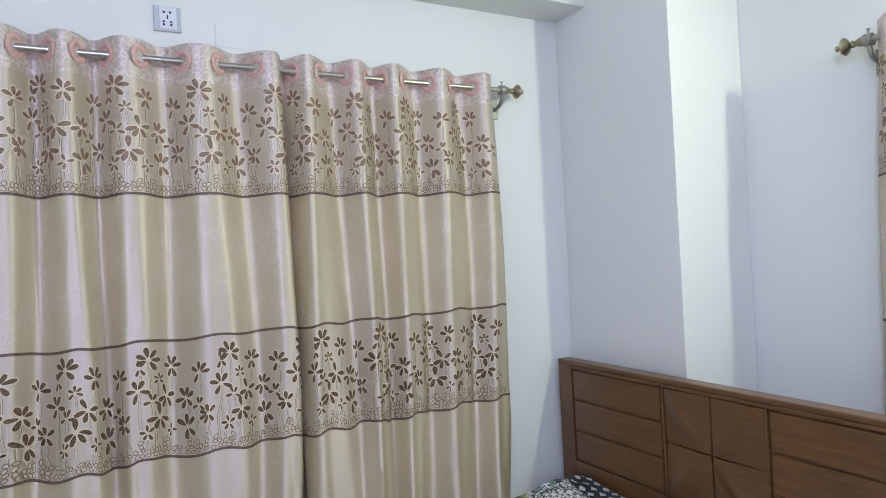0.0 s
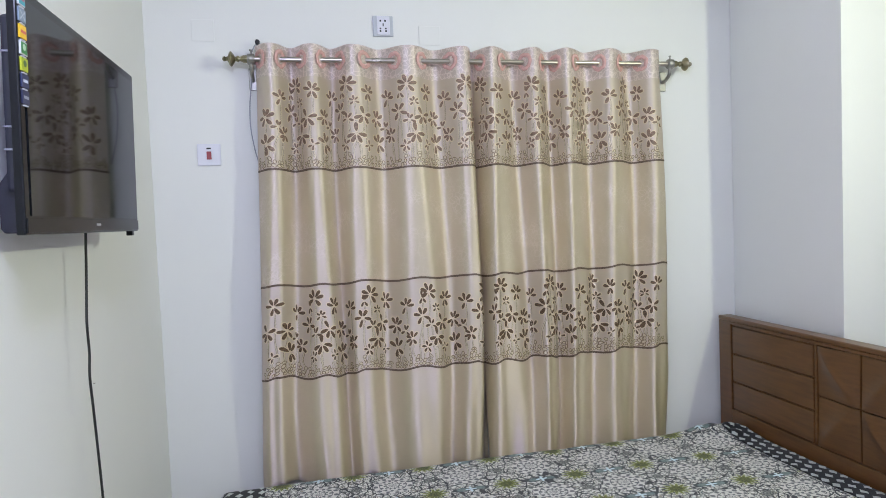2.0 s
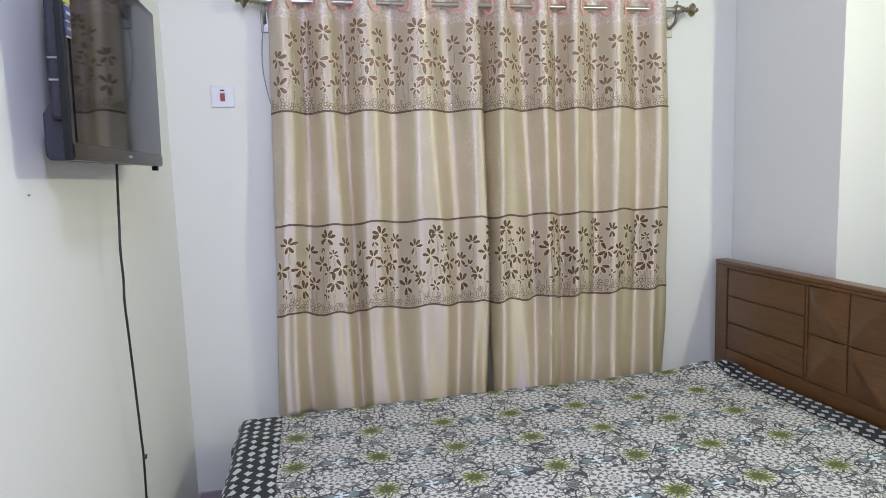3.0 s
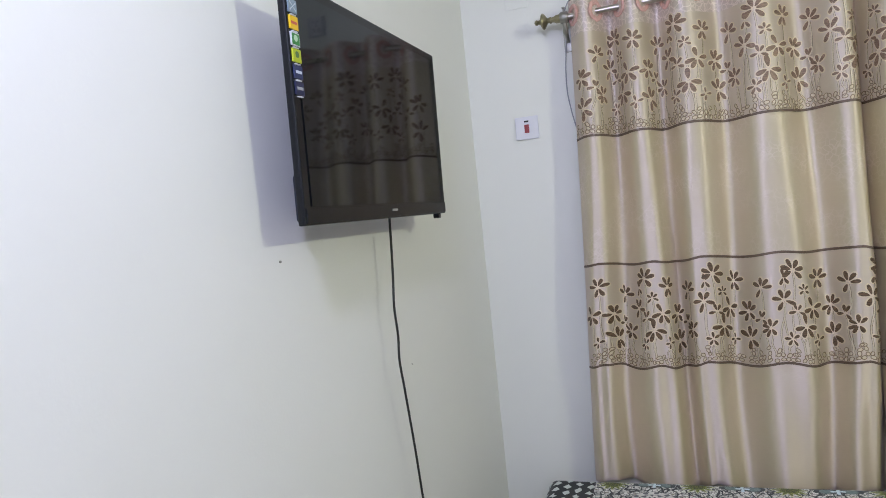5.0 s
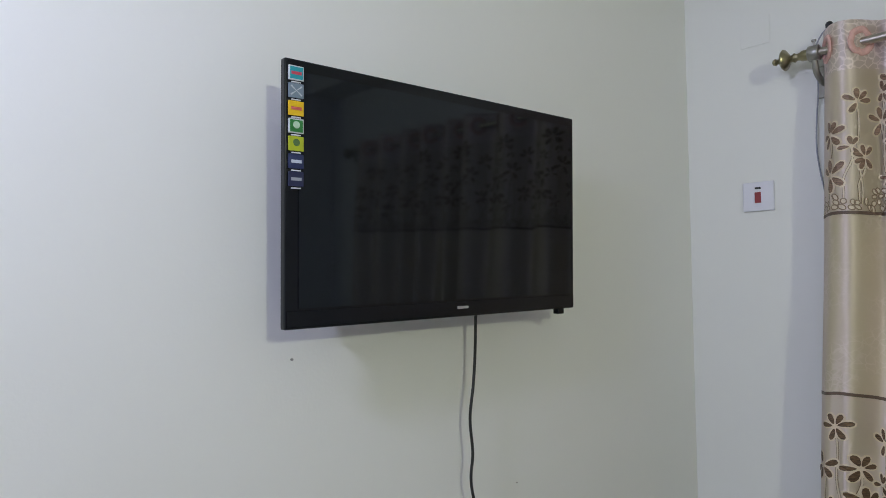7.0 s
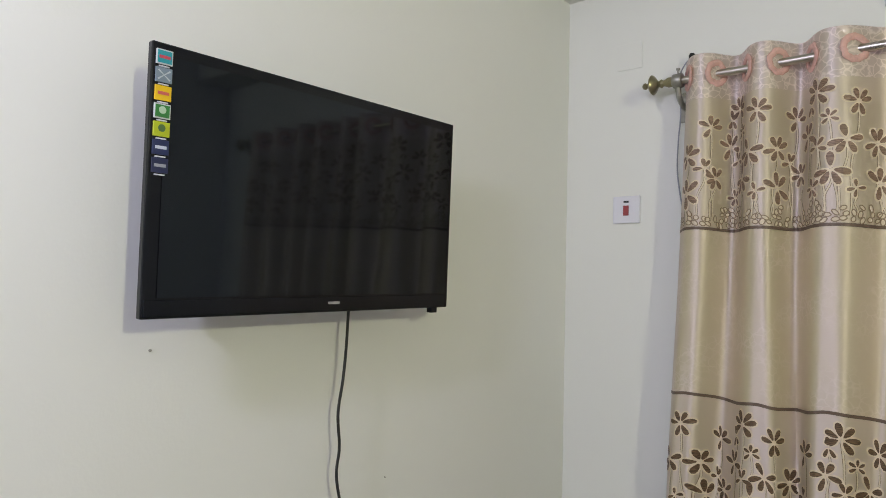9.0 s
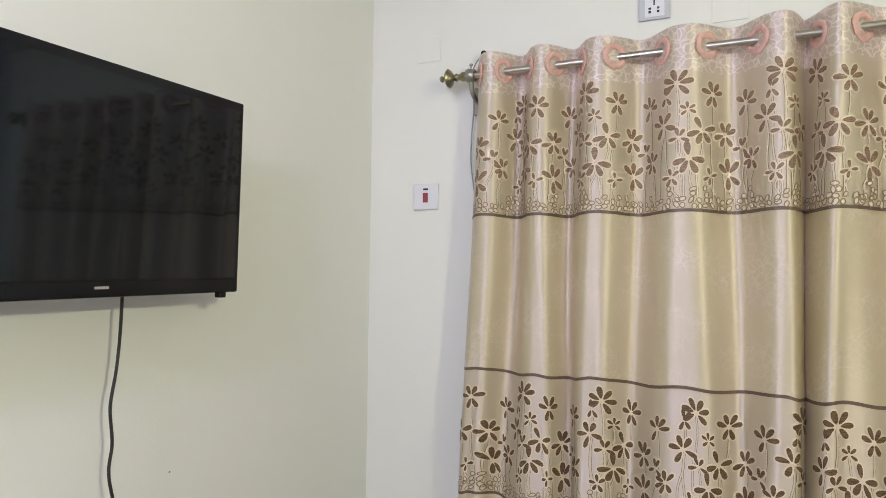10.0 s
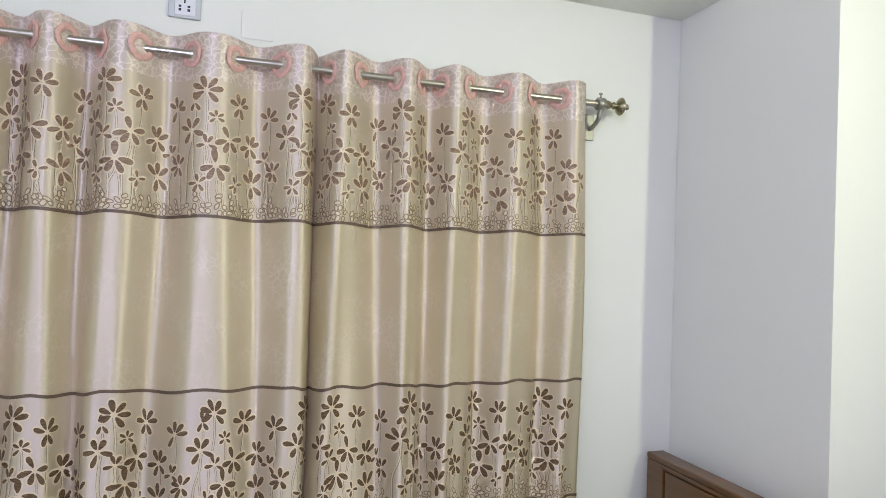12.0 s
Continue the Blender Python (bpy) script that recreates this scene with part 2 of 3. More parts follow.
    c = mix_node(n, l, M("MULTIPLY", ring, M("MULTIPLY", lace, 0.85)), c, (0.05, 0.055, 0.075))
    leaf, r1 = spot(0.278, 0.245, 0.262, 0.684, 0.029, 0.019, 2, 0.25)
    leaf2, r2 = spot(0.278, 0.245, 0.500, 0.684, 0.029, 0.019, 2, 0.25)
    leaf3, r5 = spot(0.278, 0.245, 0.881, 0.184, 0.024, 0.020, 8, 0.2)
    leaves = M("MAXIMUM", leaf, leaf2)
    cross, r6 = spot(0.278, 0.245, 0.381, 0.684, 0.014, 0.014, 4, 0.6)
    rim = M("MULTIPLY", leaves, M("GREATER_THAN", M("MINIMUM", r1, r2), 0.72))
    c = mix_node(n, l, M("MULTIPLY", leaves, 0.9), c, mix_node(n, l, blot, (0.08, 0.14, 0.16), (0.20, 0.26, 0.25)))
    c = mix_node(n, l, M("MULTIPLY", rim, 0.9), c, (0.03, 0.04, 0.05))
    c = mix_node(n, l, cross, c, (0.62, 0.74, 0.80))
    c = mix_node(n, l, M("MULTIPLY", leaf3, 0.9), c, mix_node(n, l, M("GREATER_THAN", M("SINE", M("MULTIPLY", r5, 16.0)), 0.0), (0.05, 0.055, 0.06), (0.22, 0.23, 0.22)))
    star, r3 = spot(0.278, 0.245, 0.881, 0.684, 0.037, 0.033, 12, 0.28)
    halo, r4 = spot(0.278, 0.245, 0.881, 0.684, 0.044, 0.040, 12, 0.28)
    c = mix_node(n, l, halo, c, (0.50, 0.52, 0.36))
    c = mix_node(n, l, star, c, mix_node(n, l, M("LESS_THAN", r3, 0.60), mix_node(n, l, ramp(n, l, noise_node(n, l, uv, 260, 2), 0.42, 0.58), (0.05, 0.065, 0.018), (0.24, 0.27, 0.05)), mix_node(n, l, ramp(n, l, noise_node(n, l, uv, 200, 2), 0.40, 0.60), (0.02, 0.025, 0.012), (0.15, 0.17, 0.035))))
    # border
    raw = n.new("ShaderNodeSeparateXYZ")
    l.new(uv, raw.inputs[0])
    ru, rv = raw.outputs[0], raw.outputs[1]
    border = M("MAXIMUM", M("LESS_THAN", ru, 0.385), M("GREATER_THAN", ru, 2.350))
    au = M("SUBTRACT", M("FRACT", M("DIVIDE", M("ADD", ru, M("MULTIPLY", warp.outputs["Fac"], 0.02)), 0.040)), 0.5)
    row = M("FLOOR", M("DIVIDE", M("ADD", ru, M("MULTIPLY", warp.outputs["Fac"], 0.02)), 0.040))
    av = M("SUBTRACT", M("FRACT", M("ADD", M("DIVIDE", M("ADD", rv, M("MULTIPLY", warp.outputs["Fac"], 0.03)), 0.050), M("MULTIPLY", row, 0.5))), 0.5)
    loz = M("LESS_THAN", M("ADD", M("ABSOLUTE", au), M("MULTIPLY", M("ABSOLUTE", av), 1.0)), 0.37)
    dark = mix_node(n, l, loz, (0.007, 0.010, 0.014), (0.56, 0.60, 0.57))
    c = mix_node(n, l, border, c, dark)
    l.new(c, b.inputs["Base Color"])
    b.inputs["Roughness"].default_value = 0.8
    b.inputs["Sheen Weight"].default_value = 0.1
    weave = noise_node(n, l, uv, 500, 2)
    bump_node(n, l, weave, 0.2, 0.001, b)
    return m


SPREAD = print_cloth()

# ---- mesh helpers ----


def mesh_of(name, bm, material, smooth=False):
    me = bpy.data.meshes.new(name)
    bm.to_mesh(me)
    bm.free()
    if material:
        me.materials.append(material)
    if smooth:
        for p in me.polygons:
            p.use_smooth = True
        me.set_sharp_from_angle(angle=radians(48))
    return me


def part(name, bm, material, parent=None, label="", smooth=False):
    ob = new(name, mesh_of(name, bm, material, smooth))
    if parent:
        ob.parent = parent
    if label:
        ob["label"] = label
    return ob


def thing(name, m, label, category, group="", kind=""):
    ob = new(name)
    ob.matrix_world = m
    return tagged(ob, label, category, group, kind)


def box(lo, hi, bevel=0.0, segments=2, bm=None):
    bm = bm or bmesh.new()
    c = [(a + b) / 2 for a, b in zip(lo, hi)]
    s = [abs(b - a) for a, b in zip(lo, hi)]
    got = bmesh.ops.create_cube(bm, size=1, matrix=Matrix.Translation(c) @ Matrix.Diagonal((*s, 1)))
    if bevel:
        edges = {e for v in got["verts"] for e in v.link_edges}
        bmesh.ops.bevel(bm, geom=list(edges), offset=bevel, segments=segments, profile=0.5, affect="EDGES")
    return bm


def lathe(profile, steps=24, m=Matrix()):
    """A turned solid: profile of (radius, height) about z, then moved by m."""
    bm = bmesh.new()
    rings = []
    for r, h in profile:
        rings.append([bm.verts.new(m @ Vector((r * math.cos(2 * math.pi * k / steps), r * math.sin(2 * math.pi * k / steps), h))) for k in range(steps)])
    for a, b in zip(rings, rings[1:]):
        for k in range(steps):
            bm.faces.new((a[k], a[(k + 1) % steps], b[(k + 1) % steps], b[k]))
    bm.faces.new(rings[0][::-1])
    bm.faces.new(rings[-1])
    return bm


def tube(points, radius, steps=8):
    """A round tube along points."""
    bm = bmesh.new()
    rings = []
    pts = [Vector(p) for p in points]
    for i, p in enumerate(pts):
        d = (pts[min(i + 1, len(pts) - 1)] - pts[max(i - 1, 0)]).normalized()
        side = d.cross(Vector((1, 0.13, 0.07))).normalized()
        up = d.cross(side)
        rings.append([bm.verts.new(p + radius * (side * math.cos(2 * math.pi * k / steps) + up * math.sin(2 * math.pi * k / steps))) for k in range(steps)])
    for a, b in zip(rings, rings[1:]):
        for k in range(steps):
            bm.faces.new((a[k], a[(k + 1) % steps], b[(k + 1) % steps], b[k]))
    bm.faces.new(rings[0][::-1])
    bm.faces.new(rings[-1])
    return bm


def smooth_line(points, n):
    """Catmull-Rom through points, n steps a span."""
    p = [Vector(q) for q in points]
    p = [2 * p[0] - p[1]] + p + [2 * p[-1] - p[-2]]
    out = []
    for i in range(1, len(p) - 2):
        for k in range(n):
            t = k / n
            a, b, c, d = p[i - 1:i + 3]
            out.append(0.5 * (2 * b + (c - a) * t + (2 * a - 5 * b + 4 * c - d) * t * t + (3 * b - a - 3 * c + d) * t ** 3))
    out.append(p[-2])
    return out


# ---- the room ----
BEAM_Z, BEAM_Y = 2.543, -0.205
ROOM_H, RIGHT, BACK, COL_X, COL_Y = 2.80, 3.00, -3.60, 2.597, -0.645


def structure(name, lo, hi, material, label, category):
    ob = part(name, box(lo, hi), material)
    return tagged(ob, label, category, kind="structure")


structure("wall_west", (-0.12, BACK - 0.12, 0), (0, 0, ROOM_H), WALL, "off-white painted plaster wall behind the television", "wall")
structure("wall_north", (-0.12, 0, 0), (RIGHT + 0.12, 0.12, ROOM_H), WALL, "off-white painted plaster wall behind the curtains", "wall")
structure("wall_east", (RIGHT, BACK - 0.12, 0), (RIGHT + 0.12, 0, ROOM_H), WALL, "off-white painted wall behind the bed head", "wall")
structure("wall_south", (0, BACK - 0.12, 0), (RIGHT, BACK, ROOM_H), WALL, "plain off-white painted plaster wall", "wall")
structure("column", (COL_X, COL_Y, 0), (RIGHT - 0.002, -0.002, ROOM_H - 0.002), WALL, "off-white painted square column in the room corner", "column")
structure("beam", (0.001, BEAM_Y, BEAM_Z), (COL_X - 0.001, -0.001, ROOM_H - 0.002), CEILING, "cream painted beam above the curtained wall", "beam")
structure("floor", (-0.12, BACK - 0.12, -0.1), (RIGHT + 0.12, 0.12, 0), FLOOR, "pale glazed tile floor", "floor")
structure("ceiling", (-0.12, BACK - 0.12, ROOM_H), (RIGHT + 0.12, 0.12, ROOM_H + 0.12), CEILING, "cream painted flat ceiling", "ceiling")
SK = 0.14
structure("baseboard_north", (0.012, -0.012, 0), (COL_X, 0, SK), SKIRT, "mauve glazed tile skirting along the wall", "baseboard")
structure("baseboard_west", (0, BACK, 0), (0.012, -0.0, SK), SKIRT, "mauve glazed tile skirting along the wall", "baseboard")

# ---- curtains ----
ROD_Z, ROD_Y = 2.187, -0.072


class Cloth:
    """A hanging panel: crests are where the cloth passes in front of the rod; x0 and x1 are its side edges."""

    def __init__(self, x0, x1, crests, seed, lean=0.0, open_start=True, open_end=True):
        self.open_start, self.open_end = open_start, open_end
        self.x0, self.x1, self.crests, self.seed, self.lean = x0, x1, crests, seed, lean
        xs = np.linspace(x0, x1, 1200)
        ys = np.array([self.depth(x, 1.85) for x in xs])
        run = np.concatenate([[0], np.cumsum(np.hypot(np.diff(xs), np.diff(ys)))])
        self.xs, self.run, self.length = xs, run, run[-1]

    def phase(self, x):
        c = self.crests
        if x <= c[0]:
            return (x - c[0]) / (c[1] - c[0]) if self.open_start else -0.5 * (c[0] - x) / (c[0] - self.x0)
        for k in range(len(c) - 1):
            if x <= c[k + 1]:
                return k + (x - c[k]) / (c[k + 1] - c[k])
        return len(c) - 1 + ((x - c[-1]) / (c[-1] - c[-2]) if self.open_end else 0.5 * (x - c[-1]) / (self.x1 - c[-1]))

    def depth(self, x, z):
        """How far the cloth stands in front of the wall."""
        ph = self.phase(x)
        low = max(0.0, min(1.0, (2.1 - z) / 1.3))
        amp = 0.040 * (1 - low) + 0.034 * low
        drift = 0.42 * low * noise.noise(Vector((ph * 0.9, z * 0.5, self.seed)))
        wave = math.cos(2 * math.pi * (ph + drift))
        wave = wave * (1 - 0.16 * low) + (0.12 + 0.26 * low) * math.cos(4 * math.pi * (ph + drift) + self.seed)
        base = 0.074 + 0.028 * math.sin(math.pi * max(0, min(1, (2.15 - z) / 1.7))) + self.lean * low * (x - self.x0)
        base += 0.030 * low * noise.noise(Vector((x * 2.3, z * 1.4, self.seed + 5)))
        base += 0.05 * max(0.0, (0.80 - z) / 0.3) * noise.noise(Vector((x * 7, 0.4, self.seed + 11)))
        crease = 0.006 * low * noise.noise(Vector((x * 9, z * 3, self.seed + 9)))
        for shut, edge in ((not self.open_start, self.x0), (not self.open_end, self.x1)):
            if shut:
                base -= 0.022 * math.exp(-((x - edge) / 0.012) ** 2)
        return max(0.012, base + amp * wave + crease)

    def at(self, u, v, lift=0.0):
        """World place of the cloth at u metres along it and v metres up it."""
        x = float(np.interp(u, self.run, self.xs))
        low = max(0.0, (2.1 - v) / 1.6)
        sag = 0.018 * low * noise.noise(Vector((u * 3.1, 0.3, self.seed + 2))) + 0.013 * low * math.cos(2 * math.pi * self.phase(x))
        x2 = x + 0.012 * low * noise.noise(Vector((u * 2, v, self.seed + 3))) - (0.048 * low if self.open_start and x < self.x0 + 0.15 else 0.0) * (1 - (x - self.x0) / 0.15)
        d = self.depth(x, v)
        e = 0.004
        slope = (self.depth(x + e, v) - self.depth(x - e, v)) / (2 * e)
        k = 1 / math.hypot(1, slope)
        return Vector((x2 - lift * slope * k, -d - lift * k, v + sag))


MOTIF = [(0.00, .149, .041), (.034, .225, .038), (.000, .288, .021), (.062, .335, .034), (.107, .22, .035), (.17, .31, .034),
         (.113, .11, .040), (.056, .10, .022), (.158, .185, .026), (.19, .15, .030), (.232, .25, .036), (.241, .333, .026),
         (.271, .368, .038), (.271, .21, .026), (.254, .10, .024)]
# the way each flower's petals point, in degrees, flower by flower
FANS = ["92 196 244 -62 -12", "112 200 246 12 -55", "150 95 40 -25 220", "60 110 165 15 -65 -115", "72 112 25 195 -50 -112", "150 100 50 2 -115",
        "50 96 142 -42 -90", "100 12 -100 200", "62 100 190 -52", "152 50 100 -62 -114 204", "112 62 168 -12 -115", "95 55 -60 -110",
        "106 158 56 8 -48 208", "110 60 -20 195", "100 40 -60 -120 180"]
PERIOD = 0.30


def ribbon(bm, cloth, path, half, lift):
    pts = [(u, v) for u, v in path if 0 <= u <= cloth.length]
    prev = None
    for i, (u, v) in enumerate(pts):
        a, b = pts[max(i - 1, 0)], pts[min(i + 1, len(pts) - 1)]
        du, dv = b[0] - a[0], b[1] - a[1]
        k = half / (math.hypot(du, dv) or 1)
        pair = [bm.verts.new(cloth.at(u - dv * k, v + du * k, lift)), bm.verts.new(cloth.at(u + dv * k, v - du * k, lift))]
        if prev:
            bm.faces.new((prev[0], prev[1], pair[1], pair[0]))
        prev = pair


def petal(bm, cloth, u, v, ang, r0, r1, width, lift):
    """One oval petal that points along ang."""
    ca, sa = math.cos(ang), math.sin(ang)
    ring = []
    for k in range(10):
        t = 2 * math.pi * k / 10
        a = (r0 + r1) / 2 + (r1 - r0) / 2 * math.cos(t)
        w = width * math.sin(t) * (1 + 0.35 * math.cos(t))
        ring.append(bm.verts.new(cloth.at(u + a * ca - w * sa, v + a * sa + w * ca, lift)))
    hub = bm.verts.new(cloth.at(u + (r0 + r1) / 2 * ca, v + (r0 + r1) / 2 * sa, lift))
    for k in range(10):
        bm.faces.new((hub, ring[k], ring[(k + 1) % 10]))


def flower_band(cloth, bottom, shift, rnd):
    """Petals, their outline, stems and the scroll of little pebbles of one flowered band."""
    petals, outline, stems, scroll, edging, pebbles = (bmesh.new() for _ in range(6))
    for rep in range(-4, int(cloth.length / PERIOD) + 2):
        for (du, dv, r), fan in zip(MOTIF, FANS):
            u, v = shift + rep * PERIOD + du + rnd.uniform(-.004, .004), bottom + dv * (0.93 if bottom > 1.5 else 0.86) + rnd.uniform(-.004, .004)
            if not 0.035 < u < cloth.length - 0.035:
                continue
            turn = rnd.uniform(-6, 6)
            for way in fan.split():
                ang = radians(float(way) + turn + rnd.uniform(-4, 4))
                size, wide = r * rnd.uniform(0.98, 1.12), rnd.uniform(0.175, 0.205)
                petal(outline, cloth, u, v, ang, r * 0.02, size + 0.0040, r * wide + 0.0039, 0.0018)
                petal(petals, cloth, u, v, ang, r * 0.17, size, r * wide, 0.0036)
            sway = rnd.uniform(-.03, .03)
            path = []
            for k in range(11):
                t = k / 10
                path.append((u + sway * math.sin(t * 2.2) * t + 0.004 * math.sin(9 * t), v - 0.2 * r - t * (v - bottom - 0.03)))
            ribbon(edging, cloth, path, 0.0030, 0.0008)
            ribbon(stems, cloth, path, 0.0019, 0.0015)
    u = 0.01
    while u < cloth.length - 0.02:
        for level in range(rnd.choice((2, 2, 3, 4))):
            cu, cv = u + rnd.uniform(-.007, .007), bottom + 0.014 + level * 0.0145 + rnd.uniform(-.003, .003)
            a, b, tilt = rnd.uniform(.0066, .0100), rnd.uniform(.0046, .0066), rnd.uniform(0, 3.1)
            ring = []
            for k in range(13):
                t = 2 * math.pi * k / 12
                x, y = a * math.cos(t), b * math.sin(t)
                ring.append((cu + x * math.cos(tilt) - y * math.sin(tilt), cv + x * math.sin(tilt) + y * math.cos(tilt)))
            if min(q[0] for q in ring) > 0.004 and max(q[0] for q in ring) < cloth.length - 0.004:
                ribbon(scroll, cloth, ring, 0.0013, 0.0020)
                hub = pebbles.verts.new(cloth.at(cu, cv, 0.0014))
                rim = [pebbles.verts.new(cloth.at(q[0], q[1], 0.0014)) for q in ring[:12]]
                for k in range(12):
                    pebbles.faces.new((hub, rim[k], rim[(k + 1) % 12]))
        u += rnd.uniform(.014, .023)
    return petals, outline, stems, scroll, edging, pebbles


def curtain(cloth, parent_matrix, label, rnd, bottom_v=0.465, top_v=2.243, group=""):
    ob = thing("curtain", parent_matrix, label, "curtain", group)
    bm = bmesh.new()
    uvl = bm.loops.layers.uv.new("UVMap")
    nu, nv = int(cloth.length / 0.0075), 96
    grid, uvs = [], {}
    for j in range(nv + 1):
        v = bottom_v + (top_v - bottom_v) * j / nv
        row = []
        for i in range(nu + 1):
            u = cloth.length * i / nu
            vert = bm.verts.new(cloth.at(u, v))
            uvs[vert] = (u, v)
            row.append(vert)
        grid.append(row)
    for j in range(nv):
        for i in range(nu):
            f = bm.faces.new((grid[j][i], grid[j][i + 1], grid[j + 1][i + 1], grid[j + 1][i]))
            for loop in f.loops:
                loop[uvl].uv = uvs[loop.vert]
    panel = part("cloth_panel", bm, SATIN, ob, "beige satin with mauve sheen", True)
    mod = panel.modifiers.new("thickness", "SOLIDIFY")
    mod.thickness, mod.offset = 0.0012, -1
    # woven lines between the bands
    for v in (1.746, 1.284, 0.911):
        bm = bmesh.new()
        ribbon(bm, cloth, [(cloth.length * k / 260, v) for k in range(261)], 0.0042, 0.0012)
        part("woven_line", bm, BROWN_LINE, ob, "dark brown woven stripe")
    for bottom, shift in ((1.745, cloth.shift + 0.012), (0.911, cloth.shift + 0.068)):
        petals, outline, stems, scroll, edging, pebbles = flower_band(cloth, bottom, shift, rnd)
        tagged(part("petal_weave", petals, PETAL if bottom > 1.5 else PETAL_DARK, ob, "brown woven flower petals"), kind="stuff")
        tagged(part("petal_outline", outline, EMBROIDERY, ob, "cream embroidered petal outlines"), kind="stuff")
        tagged(part("stem_embroidery", stems, STEM, ob, "pale embroidered stems"), kind="stuff")
        tagged(part("stem_edging", edging, PEBBLE, ob, "thin brown edging of the stems"), kind="stuff")
        tagged(part("pebble_fill", pebbles, STEM, ob, "small cream embroidered pebbles"), kind="stuff")
        tagged(part("scroll_border", scroll, PEBBLE, ob, "small brown embroidered rings"), kind="stuff")
    # rings where the cloth crosses the rod
    for k in range(len(cloth.crests)):
        for side in (-1, 1):
            gap = (cloth.crests[min(k + 1, len(cloth.crests) - 1)] - cloth.crests[max(k - 1, 0)]) / (2 if 0 < k < len(cloth.crests) - 1 else 1)
            x = cloth.crests[k] + side * gap * 0.25
            if not cloth.x0 + 0.012 < x < cloth.x1 - 0.012:
                continue
            bm = bmesh.new()
            R, r = 0.0285, 0.0090
            rings = []
            for a in range(40):
                ca, sa = math.cos(2 * math.pi * a / 40), math.sin(2 * math.pi * a / 40)
                bumpy = 1 + 0.16 * noise.noise(Vector((ca * 2.6, sa * 2.6, x * 9)))
                rings.append([bm.verts.new(((R * bumpy + r * math.cos(2 * math.pi * q / 8)) * ca, r * 0.45 * math.sin(2 * math.pi * q / 8), (R * bumpy + r * math.cos(2 * math.pi * q / 8)) * sa)) for q in range(8)])
            for a in range(40):
                for q in range(8):
                    bm.faces.new((rings[a][q], rings[a][(q + 1) % 8], rings[(a + 1) % 40][(q + 1) % 8], rings[(a + 1) % 40][q]))
            bmesh.ops.recalc_face_normals(bm, faces=bm.faces)
            ring = part("grommet", bm, PINK, ob, "salmon pink plastic eyelet ring", True)
            slope = (cloth.depth(x + .004, ROD_Z) - cloth.depth(x - .004, ROD_Z)) / .008
            turn = math.degrees(math.atan(slope))
            ring.matrix_local = pose(x, -cloth.depth(x, ROD_Z) - 0.002, ROD_Z, 0, 0, -turn)
    return ob


left = Cloth(0.420, 1.321, [0.478, 0.637, 0.800, 1.030, 1.265], 3.1, open_end=False)
left.shift = float(np.interp(0.79, left.xs, left.run))
right_panel = Cloth(1.315, 2.168, [1.390, 1.578, 1.727, 1.933, 2.134], 8.4, 0.04, open_start=False)
right_panel.shift = float(np.interp(1.57, right_panel.xs, right_panel.run))
rnd = random.Random(4)
curtain(left, Matrix(), "beige satin eyelet curtain with brown flower bands, drawn", rnd, group="curtains over the window wall")
curtain(right_panel, Matrix(), "mauve-beige satin eyelet curtain with brown flowers, drawn", rnd, group="curtains over the window wall")


def curtain_rod(m, x0, x1, label):
    """Steel rod on two brackets, with turned brass finials."""
    ob = thing("curtain_rod", m, label, "curtain rod")
    part("rod", lathe([(0.0108, x0), (0.0108, x1)], 20, Matrix.Translation((0, ROD_Y, ROD_Z)) @ pose(0, 0, 0, 0, 90, 0)), STEEL, ob, "brushed steel rod", True)
    profile = [(0.0150, 0), (0.0150, .016), (0.011, .022), (0.009, .030), (0.013, .036), (0.010, .041), (0.009, .046), (0.027, .058), (0.030, .063), (0.026, .068),
               (0.010, .074), (0.007, .081), (0.0105, .086), (0.008, .092), (0.003, .095)]
    for x, way in ((x0, -1), (x1, 1)):
        part("finial", lathe(profile, 24, Matrix.Translation((x + way * 0.010, ROD_Y, ROD_Z)) @ pose(0, 0, 0, 0, 90 * way, 0)), BRASS, ob, "turned antique brass finial", True)
        bx = x - way * 0.003
        bracket = part("bracket", lathe([(0.019, -.014), (0.021, -.012), (0.021, .012), (0.019, .014)], 20, Matrix.Translation((bx, ROD_Y, ROD_Z)) @ pose(0, 0, 0, 0, 90, 0)), BRACKET, ob, "grey metal rod bracket", True)
        arm = smooth_line([(bx, ROD_Y, ROD_Z - 0.015), (bx, ROD_Y + 0.012, ROD_Z - 0.048), (bx, -0.028, ROD_Z - 0.066), (bx, -0.006, ROD_Z - 0.07)], 5)
        part("bracket_arm", tube(arm, 0.008, 10), BRACKET, bracket, smooth=True)
        part("bracket_plate", box((bx - .017, -0.007, ROD_Z - 0.11), (bx + .017, -0.0005, ROD_Z - 0.02), .003), BRACKET, bracket)
        part("thumb_screw", lathe([(0.003, 0), (0.003, .012), (0.006, .013), (0.006, .018)], 12, Matrix.Translation((bx, ROD_Y, ROD_Z + .019))), BRACKET, bracket)
    return ob


curtain_rod(Matrix(), 0.402, 2.238, "brushed steel curtain rod with brass finials on brackets")

# the second curtain, on the wall behind the bed head
SIDE = Matrix.Translation((RIGHT, -1.10, -0.055)) @ pose(0, 0, 0, 0, 0, -90)
side_cloth = Cloth(0.085, 1.05, [0.14, 0.33, 0.52, 0.75, 0.98], 5.7)
side_cloth.shift = 0.05
curtain(side_cloth, SIDE, "beige flowered satin curtain beside the column", rnd, bottom_v=0.35)
curtain_rod(SIDE, 0.06, 1.12, "steel curtain rod with brass finial beside the column")

